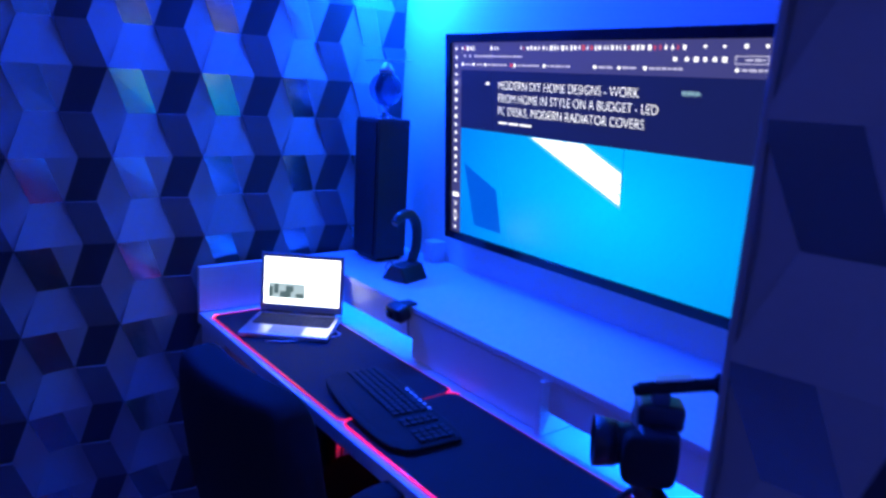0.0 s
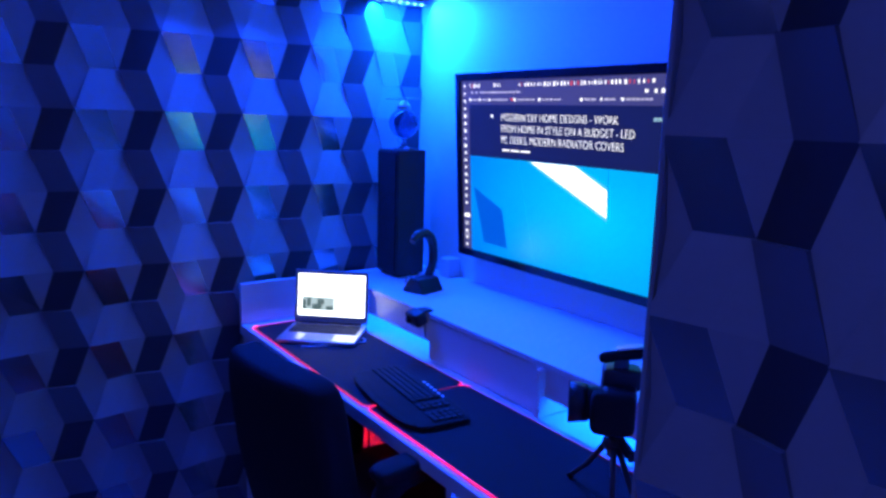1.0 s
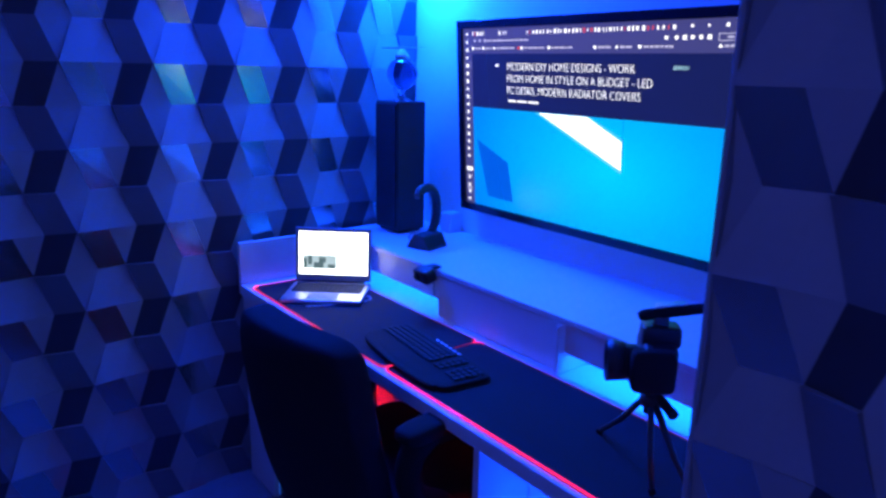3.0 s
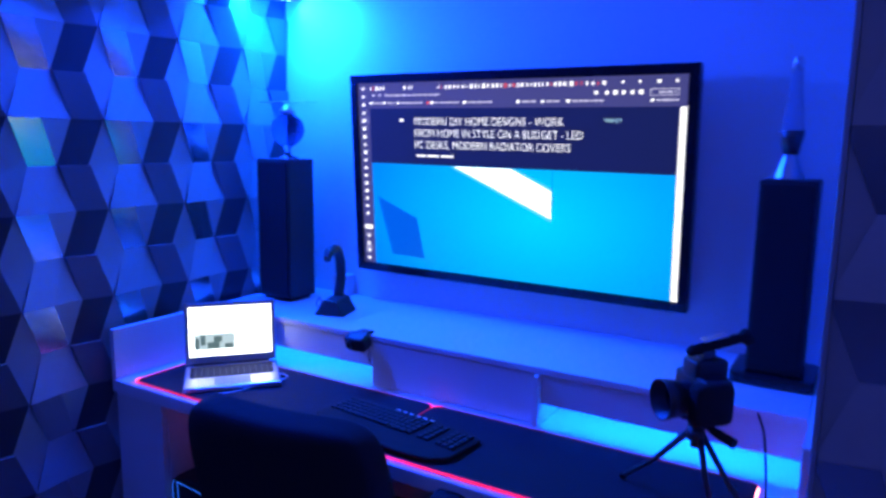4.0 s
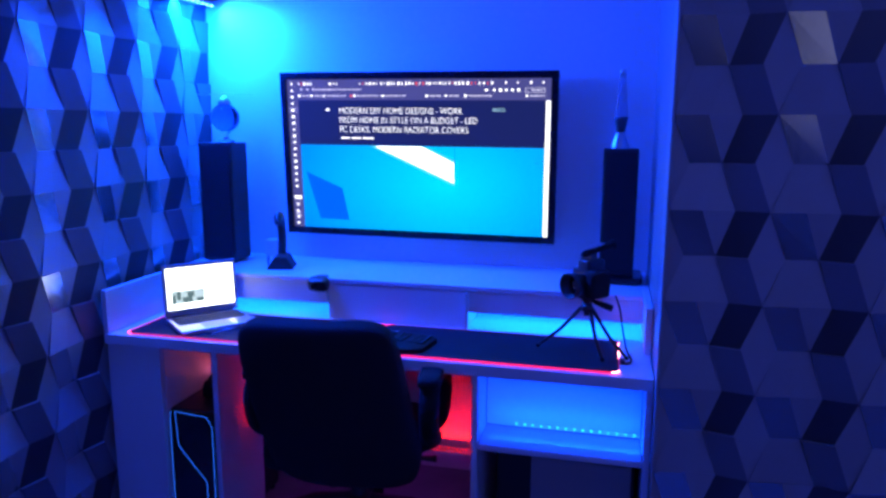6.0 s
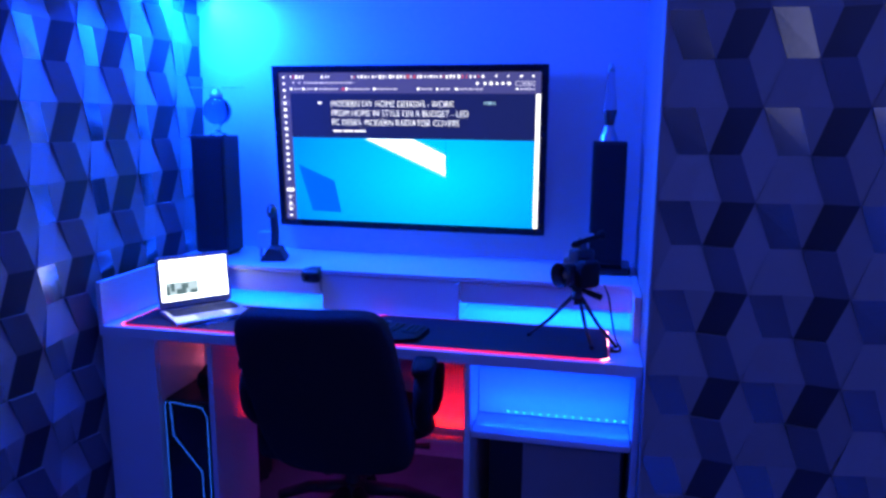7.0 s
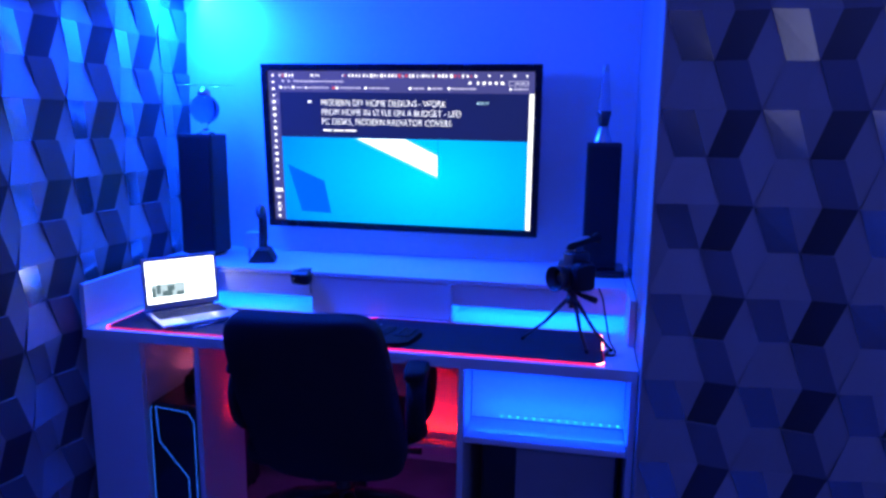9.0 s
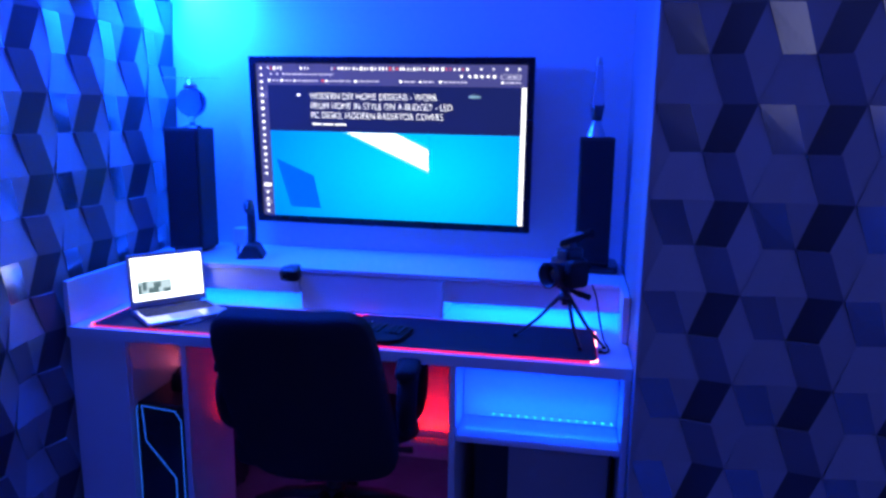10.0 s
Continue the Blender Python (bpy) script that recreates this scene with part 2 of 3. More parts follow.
# ---- desk with raised shelf, built into the alcove ----
DX0, DX1, DY0, DTOP, SHELF = -2.295, -0.4925, 0.645, 0.750, 0.902
desk = thing("desk", pose(-1.39, 1.0, 0), "white built-in desk with a raised back shelf and glowing niches", "desk")
D = Matrix.Translation((1.39, -1.0, 0))


def desk_part(name, x0, x1, y0, y1, z0, z1, label="", material=BOARD, parent=None, bevel=0.0025):
    return part(name, moved(boxed(x0, x1, y0, y1, z0, z1, bevel), D), material, parent or desk, label)


desk_part("desktop", DX0, DX1, DY0, BACK - 0.004, DTOP - 0.036, DTOP, "white worktop with a plain square edge")
desk_part("side_panel", DX0, DX0 + 0.018, DY0, BACK - 0.004, DTOP + 0.002, SHELF, "low white side board up to the shelf")
desk_part("side_panel", DX1 - 0.022, DX1, 0.86, BACK - 0.004, DTOP + 0.002, SHELF)
desk_part("back_shelf", DX0 + 0.020, DX1 - 0.024, 1.018, BACK - 0.004, SHELF - 0.018, SHELF, "raised white shelf along the wall")
desk_part("fascia", DX0 + 0.020, -1.632, 1.024, 1.040, 0.806, SHELF - 0.020, "board that hides the light strip")
desk_part("fascia", -1.105, DX1 - 0.022, 1.024, 1.040, 0.806, SHELF - 0.020)
desk_part("centre_panel", -1.630, -1.120, 1.022, 1.040, DTOP + 0.002, SHELF - 0.020, "closed white middle panel")
desk_part("divider", -1.632, -1.618, 1.042, BACK - 0.006, DTOP + 0.002, SHELF - 0.020)
desk_part("divider", -1.120, -1.106, 1.002, BACK - 0.006, DTOP + 0.002, SHELF - 0.020, "white upright board edge")
desk_part("pedestal_panel", DX0, -2.092, DY0 + 0.012, DY0 + 0.030, 0.0, DTOP - 0.038, "white front panel of the pedestal")
desk_part("pedestal_side", -2.108, -2.092, DY0 + 0.032, 1.30, 0.0, DTOP - 0.038)
desk_part("pedestal_side", -1.898, -1.878, DY0 + 0.012, 0.946, 0.0, DTOP - 0.038, "white upright beside the computer bay")
desk_part("modesty_panel", -1.876, -1.022, 0.950, 0.966, 0.325, DTOP - 0.038, "white board lit red from below")
desk_part("pedestal_back", -2.090, -1.878, 0.950, 0.966, 0.50, DTOP - 0.038)
desk_part("light_ledge", -1.876, -1.022, 0.900, 0.949, 0.322, 0.334)
desk_part("bay_side", -1.020, -1.000, DY0 + 0.012, 1.30, 0.0, DTOP - 0.038, "white upright of the side cabinet")
desk_part("bay_side", DX1 - 0.020, DX1, DY0 + 0.012, 1.30, 0.0, DTOP - 0.038)
desk_part("bay_back", -0.998, DX1 - 0.022, 0.812, 0.826, 0.494, DTOP - 0.038, "white back board washed in blue light")
desk_part("bay_floor", -0.998, DX1 - 0.022, DY0 + 0.014, 1.28, 0.472, 0.492, "white cabinet shelf")


def led_row(name, a, b, count, size, material, facing, label, tape=BOARD):
    """A tape with separate diodes from a to b."""
    a, b = Vector(a), Vector(b)
    ob = thing(name, Matrix.Translation((a + b) / 2), label, "light strip")
    d = (b - a).normalized()
    n = Vector(facing).normalized()
    s = n.cross(d)
    basis = Matrix((d, s, n)).transposed().to_4x4()
    l = (b - a).length
    part("tape", moved(boxed(-l / 2 - 0.01, l / 2 + 0.01, -0.005, 0.005, -0.0015, 0.0, 0), basis), tape, ob)
    led = mesh_of("diode", moved(boxed(-size / 2, size / 2, -size / 2, size / 2, 0.0002, 0.0022, 0.0004), basis), material)
    for k in range(count):
        piece("diode", led, ob, Matrix.Translation(d * l * ((k + 0.5) / count - 0.5)))
    return ob


led_row("led_strip", (-2.274, 0.39, 1.938), (-2.274, 1.405, 1.938), 31, 0.007, LED_CYAN, (0.8, 0, -0.6), "bright blue LED strip high on the panelled wall")
part("channel", boxed(-0.085, -0.004, -0.51, 0.51, 0.002, 0.014, 0.002), BOARD, bpy.data.objects["led_strip"], "white mounting batten")
led_row("led_strip", (-0.912, 0.808, 0.506), (-0.518, 0.808, 0.506), 15, 0.005, LED_BAY, (0, -1, 0.25), "blue LED strip inside the desk cabinet")
led_row("led_strip", (-1.86, 0.925, 0.337), (-1.04, 0.925, 0.337), 26, 0.004, glow("led_red", (1, 0.01, 0.01), 1.5), (0, 0, 1), "red LED strip under the desk")


# ---- television ----
TW, TH = 1.108, 0.652
tv = thing("television", pose(-1.395, 1.374, 1.008, 4.0, 0.3, 0), "large black wall-mounted television showing a web page", "television")
bm = boxed(-TW / 2, TW / 2, 0.0, 0.028, 0, TH, 0.004)
part("case", bm, BLACK, tv)
part("wall_mount", boxed(-0.2, 0.2, 0.0285, 0.045, 0.2, 0.5, 0.003), STEEL, tv)
BZ = 0.027
frame_bm = bmesh.new()
for q in ((-TW / 2, TW / 2, -0.010, -0.0005, 0, BZ), (-TW / 2, TW / 2, -0.010, -0.0005, TH - BZ, TH), (-TW / 2, -TW / 2 + BZ, -0.010, -0.0005, BZ, TH - BZ), (TW / 2 - BZ, TW / 2, -0.010, -0.0005, BZ, TH - BZ)):
    box(frame_bm, *q, 0.002)
part("bezel", frame_bm, GLOSS, tv, "glossy black frame")
SW, SH = TW - 2 * BZ, TH - 2 * BZ
S0 = (-SW / 2, TH - BZ)


def on_screen(u, v, lift):
    return (S0[0] + u * SW, -lift, S0[1] - v * SH)


def plate(points, lift):
    bm = bmesh.new()
    bm.faces.new([bm.verts.new(on_screen(u, v, lift)) for u, v in points])
    r = bmesh.ops.extrude_face_region(bm, geom=list(bm.faces))
    bmesh.ops.translate(bm, verts=[q for q in r["geom"] if isinstance(q, bmesh.types.BMVert)], vec=(0, 0.0003, 0))
    return bm


def rect(u0, u1, v0, v1, lift):
    return plate(((u0, v0), (u1, v0), (u1, v1), (u0, v1)), lift)


def picture_glow(name):
    """The web page's picture: blue at its sides, brightening to cyan round the window's beam."""
    m = glow(name, (0.0, 0.3, 1.0), 1.0)
    nt = m.node_tree
    co, ramp, place = nt.nodes.new("ShaderNodeTexCoord"), nt.nodes.new("ShaderNodeValToRGB"), nt.nodes.new("ShaderNodeMapping")
    far = nt.nodes.new("ShaderNodeVectorMath")
    far.operation = "LENGTH"
    place.inputs["Location"].default_value = (-0.60, 0.0, -0.30)
    place.inputs["Scale"].default_value = (1.0, 0.0, 0.55)
    nt.links.new(co.outputs["Generated"], place.inputs["Vector"])
    nt.links.new(place.outputs[0], far.inputs[0])
    nt.links.new(far.outputs["Value"], ramp.inputs[0])
    e = ramp.color_ramp.elements
    e[0].color, e[1].color = (0.0, 0.60, 1.0, 1), (0.0, 0.17, 0.90, 1)
    e[1].position = 0.72
    e.new(0.33).color = (0.0, 0.40, 1.0, 1)
    nt.links.new(ramp.outputs[0], nt.nodes["Principled BSDF"].inputs["Emission Color"])
    return m


SCREEN_BAR = glow("screen_toolbar", (0.055, 0.055, 0.19), 1.0)
SCREEN_NAVY = glow("screen_navy", (0.008, 0.012, 0.075), 1.0)
SCREEN_WHITE = glow("screen_white", (1.0, 1.0, 1.0), 1.3)
SCREEN_DIM = glow("screen_dim", (0.62, 0.6, 0.8), 0.9)
SCREEN_RED = glow("screen_red", (0.8, 0.10, 0.12), 0.8)
SCREEN_TEAL = glow("screen_teal", (0.55, 0.95, 0.95), 1.3)
SCREEN_SHADE = glow("screen_shade", (0.0, 0.10, 0.70), 1.0)
SCREEN_LINE = glow("screen_line", (0.0, 0.16, 0.75), 1.0)
SCREEN_BEAM = glow("screen_beam", (0.92, 1.0, 1.0), 1.8)

screen = part("screen", rect(0, 1, 0, 1, 0.001), SCREEN_NAVY, tv, "lit screen with a dark header and a blue picture")
part("toolbar", rect(0, 1, 0, 0.135, 0.0014), SCREEN_BAR, screen)
part("taskbar", rect(0, 0.042, 0.136, 1, 0.0014), SCREEN_BAR, screen)
part("picture", rect(0.043, 0.982, 0.430, 1, 0.0014), picture_glow("screen_picture"), screen)
part("picture_beam", plate(((0.345, 0.433), (0.528, 0.433), (0.650, 0.535), (0.650, 0.668)), 0.0018), SCREEN_BEAM, screen)
part("picture_beam_halo", plate(((0.328, 0.432), (0.540, 0.432), (0.6515, 0.522), (0.6515, 0.684)), 0.0016), glow("screen_halo", (0.10, 0.58, 1.0), 1.0), screen)
for k in (0.30, 0.62):
    a, b = (0.345 + 0.183 * k, 0.433), (0.650, 0.668 - 0.133 * k)
    part("picture_beam_line", plate((a, (a[0] + 0.008, 0.433), (b[0], b[1] - 0.006), b), 0.0020), glow("screen_beam_line", (0.45, 0.85, 1.0), 1.0), screen)
part("picture_seam", rect(0.6525, 0.6542, 0.433, 0.60, 0.0018), SCREEN_LINE, screen)
part("picture_shade", plate(((0.062, 0.615), (0.208, 0.722), (0.232, 0.942), (0.112, 0.937)), 0.0018), SCREEN_SHADE, screen)
part("scroll_bar", rect(0.983, 0.999, 0.136, 1, 0.0018), SCREEN_WHITE, screen)
for k, (line, wide) in enumerate((("MODERN DIY HOME DESIGNS - WORK", 0.474), ("FROM HOME IN STYLE ON A BUDGET - LED", 0.528), ("PC DESKS, MODERN RADIATOR COVERS", 0.494))):
    words("heading", line, 0.024, SCREEN_WHITE, screen, Matrix.Translation(on_screen(0.209, 0.222 + 0.061 * k, 0.002)) @ pose(0, 0, 0, 90), wide * SW)
words("search_link", "SEARCH", 0.010, SCREEN_TEAL, screen, Matrix.Translation(on_screen(0.795, 0.203, 0.002)) @ pose(0, 0, 0, 90), 0.042 * SW)
for u0, u1 in ((0.212, 0.247), (0.253, 0.292), (0.298, 0.342)):
    part("small_print", rect(u0, u1, 0.377, 0.387, 0.0018), SCREEN_WHITE, screen)
part("quote_mark", rect(0.155, 0.168, 0.190, 0.204, 0.0018), SCREEN_WHITE, screen)
rng = random.Random(4)


def icon(name, u, v, w, h, material):
    """A small mark on the screen: a square, a dot, a diamond or a bar pair."""
    shape = rng.randrange(4)
    if shape == 0:
        pts = ((u, v), (u + w, v), (u + w, v + h), (u, v + h))
    elif shape == 1:
        pts = [(u + w / 2 + w / 2 * math.cos(math.pi * k / 4), v + h / 2 + h / 2 * math.sin(math.pi * k / 4)) for k in range(8)]
    elif shape == 2:
        pts = ((u + w / 2, v), (u + w, v + h * 0.55), (u + w / 2, v + h), (u, v + h * 0.55))
    else:
        pts = ((u, v), (u + w, v + h * 0.2), (u + w * 0.7, v + h), (u, v + h * 0.8))
    part(name, plate(pts, 0.0018), material, screen)


def line_of_text(u0, u1, v):
    """Unreadable small writing: a row of short bars."""
    while u0 < u1:
        w = min(rng.uniform(0.008, 0.022), u1 - u0)
        h = rng.uniform(0.0036, 0.0052)
        part("small_writing", rect(u0, u0 + w, v - h, v + h, 0.0018), SCREEN_DIM, screen)
        u0 += w + 0.003


u = 0.046
while u < 0.80:
    w = rng.choice((0.0045, 0.006, 0.009))
    if not (0.105 < u < 0.165 or 0.20 < u < 0.29):
        icon("tab_icon", u, 0.018, w, 0.022, SCREEN_RED if rng.random() < 0.10 or 0.70 < u < 0.74 else SCREEN_WHITE)
    u += w + rng.choice((0.005, 0.006, 0.009))
for u in (0.835, 0.878, 0.925, 0.968):
    icon("window_button", u, 0.019, 0.008, 0.015, SCREEN_WHITE)
for u in (0.054, 0.078, 0.102):
    icon("nav_icon", u, 0.058, 0.010, 0.016, SCREEN_DIM)
for u in (0.765, 0.793, 0.815, 0.836, 0.858, 0.880):
    icon("toolbar_icon", u, 0.062, 0.011, 0.019, SCREEN_WHITE)
part("account_button", rect(0.908, 0.978, 0.058, 0.088, 0.0016), SCREEN_DIM, screen, "pale outlined button")
part("account_button", rect(0.9105, 0.9755, 0.0615, 0.0845, 0.0017), SCREEN_BAR, screen)
line_of_text(0.930, 0.970, 0.073)
line_of_text(0.115, 0.300, 0.067)
for u0, u1 in ((0.060, 0.090), (0.110, 0.138), (0.160, 0.238), (0.282, 0.365), (0.392, 0.470), (0.560, 0.605), (0.632, 0.670), (0.705, 0.792), (0.925, 0.978)):
    icon("bookmark_icon", u0 - 0.016, 0.098, 0.011, 0.018, SCREEN_WHITE)
    line_of_text(u0, u1, 0.107)
part("bookmark_icon", rect(0.252, 0.264, 0.100, 0.114, 0.0018), SCREEN_RED, screen)
v = 0.020
while v < 0.97:
    if not 0.74 < v < 0.83:
        icon("app_icon", 0.013, v, 0.012, 0.019, SCREEN_WHITE)
    v += 0.043
part("app_icon", rect(0.006, 0.036, 0.782, 0.806, 0.0021), SCREEN_WHITE, screen)
part("app_highlight", rect(0.002, 0.040, 0.178, 0.218, 0.0016), glow("screen_highlight", (0.10, 0.10, 0.28), 1.0), screen)
for v in (0.835, 0.905, 0.920):
    line_of_text(0.010, 0.032, v)


# ---- things on the shelf ----
def speaker(name, m, w, d, h, base, label):
    ob = thing(name, m, label, "speaker", "tower speakers")
    z = 0.028 if base else 0.010
    if base:
        part("base_plate", moved(cushion(base, d + 0.05, 0.026, 0.2, 0.2), pose(0, 0, 0.013)), GLOSS, ob, "wider glossy foot")
    else:
        part("foot", boxed(-w / 2 + 0.012, w / 2 - 0.012, -d / 2 + 0.012, d / 2 - 0.012, 0, 0.0095, 0.002), RUBBER, ob)
    part("cabinet", boxed(-w / 2, w / 2, -d / 2, d / 2, z, h, 0.004), SPEAKER, ob)
    part("grille", boxed(-w / 2 + 0.006, w / 2 - 0.006, -d / 2 - 0.007, -d / 2 - 0.0005, z + 0.012, h - 0.010, 0.003), MESH, ob, "black cloth grille")
    return ob


speaker("tower_speaker", pose(-2.168, 1.245, SHELF), 0.145, 0.122, 0.483, 0, "tall black speaker on the shelf in the corner")
speaker("tower_speaker", pose(-0.607, 1.262, SHELF), 0.120, 0.130, 0.475, 0.185, "tall black speaker with a wider foot on the shelf")

# glass globe ornament with a thin bar across its top
globe = thing("globe_ornament", pose(-2.145, 1.235, SHELF + 0.4835), "clear glass globe ornament with a thin top bar, on a speaker", "ornament")
part("stand", lathe([(0.034, 0), (0.034, 0.006), (0.012, 0.012), (0.008, 0.03), (0.02, 0.042)], 28), CLEAR, globe)
part("sphere", moved(lathe([(0.056 * math.sin(math.pi * k / 18), -0.056 * math.cos(math.pi * k / 18)) for k in range(1, 18)], 36), pose(0, 0, 0.096)), SMOKE, globe, "dark glass ball")
part("cap", moved(lathe([(0.026, 0), (0.024, 0.014), (0.012, 0.030), (0.004, 0.036)], 24), pose(0, 0, 0.148)), SILVER, globe, "bright conical cap")
part("bar", moved(cushion(0.235, 0.014, 0.005, 0.4, 0.5), pose(0.005, 0, 0.187, 0, 0, 8)), SILVER, globe, "thin bright bar")

# unlit lava lamp
lava = thing("lava_lamp", pose(-0.613, 1.25, SHELF + 0.4755), "unlit lava lamp with a clear tapered bottle on a speaker", "lamp")
part("base", lathe([(0.034, 0), (0.034, 0.004), (0.016, 0.052), (0.015, 0.056)], 32), SILVER, lava, "silver cone foot")
part("cup", lathe([(0.0155, 0.0565), (0.026, 0.108), (0.0245, 0.110), (0.0145, 0.0575)], 32), STEEL, lava, "dark metal cup")
part("bottle", lathe([(0.0215, 0.104), (0.0215, 0.125), (0.016, 0.180), (0.010, 0.238), (0.009, 0.242)], 32), CLEAR, lava, "clear glass bottle")
part("cap", lathe([(0.0125, 0.2425), (0.0095, 0.268), (0.008, 0.272)], 24), SILVER, lava)

# headset stand
stand = thing("headset_stand", pose(-1.885, 1.165, SHELF, 0, 0, 17), "black curved headset stand with a wedge base on the shelf", "stand")
part("base", moved(outline([(-0.052, 0), (0.052, 0), (0.026, 0.048), (-0.018, 0.052)], -0.055, 0.055, 0.006), pose(0, 0, 0)), BLACK, stand, "black wedge foot")
arm = curve_through([(-0.004, 0.035, 0.045), (-0.006, 0.060, 0.10), (-0.007, 0.056, 0.165), (-0.006, 0.020, 0.202), (-0.003, -0.032, 0.202), (0.0, -0.062, 0.182)], 8)
part("arm", tube(arm, [0.016] * (len(arm) - 8) + [0.016 - 0.0007 * k for k in range(8)], False, 10), BLACK, stand, "curved black arm")
part("clip", moved(tube([(0, 0, 0), (0.0, 0.02, 0.022), (0.0, 0.0, 0.040), (0.0, -0.02, 0.022)], 0.003, True, 6), pose(-0.048, -0.02, 0.012)), GREY, stand)

# socket box beside the speaker
sock = thing("socket_box", pose(-2.035, 1.390, SHELF), "small pale box against the wall on the shelf", "box")
part("body", boxed(-0.028, 0.028, -0.028, 0.028, 0, 0.072, 0.003), BOARD, sock)
part("lid", boxed(-0.024, 0.024, -0.031, -0.0285, 0.006, 0.066, 0.002), BOARD, sock)

# webcam clipped to the shelf's edge
cam_clip = thing("webcam", pose(-1.655, 1.018, SHELF), "small black webcam hanging on the shelf edge", "webcam")
part("clip", boxed(-0.020, 0.020, -0.012, 0.020, 0.0005, 0.008, 0.002), BLACK, cam_clip)
part("body", moved(cushion(0.072, 0.045, 0.046, 0.4, 0.4), pose(0, -0.030, -0.016, 18, 0, 0)), BLACK, cam_clip)
part("lens", moved(lathe([(0.012, 0), (0.012, 0.006), (0.009, 0.008)], 20), pose(-0.008, -0.053, -0.020, 98, 0, 0)), GLOSS, cam_clip, "round glass lens")
part("cable", tube(curve_through([(0.022, -0.014, -0.018), (0.030, -0.016, -0.040), (0.026, -0.013, -0.058), (0.030, -0.012, -0.078)], 5), 0.0028, False, 6), GREY, cam_clip)
part("tag", boxed(0.024, 0.030, -0.040, -0.036, -0.046, -0.018, 0.001), BOARD, cam_clip, "white plastic tab")


# ---- things on the worktop ----
def rounded_rect(x0, x1, y0, y1, r, n=8):
    pts = []
    for cx, cy, a0 in ((x1 - r, y1 - r, 0), (x0 + r, y1 - r, 90), (x0 + r, y0 + r, 180), (x1 - r, y0 + r, 270)):
        for k in range(n + 1):
            a = radians(a0 + 90 * k / n)
            pts.append((cx + r * math.cos(a), cy + r * math.sin(a)))
    return pts


def desk_mat(x0, x1, y0, y1, hot, label):
    cx, cy = (x0 + x1) / 2, (y0 + y1) / 2
    ob = thing("desk_mat", pose(cx, cy, DTOP), label, "mouse mat", "desk mats")
    pts = rounded_rect(x0 - cx, x1 - cx, y0 - cy, y1 - cy, 0.022)
    bm = bmesh.new()
    f = bm.faces.new([bm.verts.new((x, y, 0.0005)) for x, y in pts])
    r = bmesh.ops.extrude_face_region(bm, geom=[f])
    bmesh.ops.translate(bm, verts=[q for q in r["geom"] if isinstance(q, bmesh.types.BMVert)], vec=(0, 0, 0.0035))
    part("pad", bm, CLOTH, ob, "black cloth pad")
    edge = rounded_rect(x0 - cx - 0.0015, x1 - cx + 0.0015, y0 - cy - 0.0015, y1 - cy + 0.0015, 0.022)
    part("light_tube", tube([(x, y, 0.0030) for x, y in edge], 0.0019, True, 8), TUBE_DIM, ob, "faint red edge tube")
    seam = x0 - cx - 0.0015 if hot else x1 - cx + 0.0015
    front = edge[len(edge) // 2:]
    front = [(seam, y0 - cy + 0.075)] + front if hot else front + [(seam, y0 - cy + 0.075)]
    part("light_tube", tube([(x, y, 0.0036) for x, y in front], 0.0023, False, 8), TUBE_RED if hot else TUBE_SOFT, ob, "glowing red front edge tube")
    inner = [(x, y, 0.0036) for x, y in edge if abs(x - seam) < 0.024 and y > 0]
    part("tube_end", tube(inner, 0.0023, False, 8), TUBE_RED, ob)
    if not hot:
        part("light_tube", tube([(x0 - cx - 0.0015, y, 0.0036) for y in (y0 - cy + 0.025, 0.0, y1 - cy - 0.025)], 0.0022, False, 8), TUBE_SOFT, ob)
        part("tube_end", tube([(x, y, 0.0040) for x, y in edge if x < x0 - cx + 0.024 and y < y0 - cy + 0.024], 0.0026, False, 8), TUBE_LIT, ob)
    if hot:
        corner = [(x, y, 0.0038) for x, y in edge if x > (x1 - cx) - 0.05 and y < (y0 - cy) + 0.03]
        part("tube_end", tube(corner, 0.0023, False, 8), TUBE_HOT, ob, "brightest corner of the tube")
        part("tube_end", tube([((x1 - cx) + 0.0015, y, 0.0038) for y in (-0.02, 0.06, 0.14)], 0.0015, False, 8), TUBE_HOT, ob)
        part("controller", moved(cushion(0.014, 0.036, 0.010, 0.4, 0.4), pose(x1 - cx + 0.012, -0.055, 0.006)), BLACK, ob, "small black control box")
    return ob


desk_mat(-2.222, -1.394, 0.666, 0.984, False, "black desk mat with a red light edge under the laptop")
desk_mat(-1.388, -0.592, 0.666, 0.984, True, "black desk mat with a red light edge and controller")

# laptop
LAP = pose(-2.073, 0.898, DTOP + 0.0045, 0, 0, 49)
laptop = thing("laptop", LAP, "open silver laptop with a glaring white screen on a desk mat", "laptop")
LW, LD = 0.266, 0.200
part("base", boxed(-LW / 2, LW / 2, -LD, 0.0, 0.0, 0.016, 0.004), SILVER, laptop, "thin silver keyboard half")
part("keyboard_well", boxed(-LW / 2 + 0.018, LW / 2 - 0.018, -0.118, -0.018, 0.0162, 0.0172, 0.0003), BLACK, laptop)
part("touchpad", boxed(-0.05, 0.05, -0.192, -0.128, 0.0162, 0.0168, 0.0002), GREY, laptop)
part("hinge", moved(lathe([(0.006, -0.11), (0.006, 0.11)], 16), pose(0, 0.002, 0.016, 0, 90, 0)), BLACK, laptop)
key = mesh_of("key", boxed(-0.0075, 0.0075, -0.007, 0.007, 0, 0.0018, 0.0006), KEYCAP)
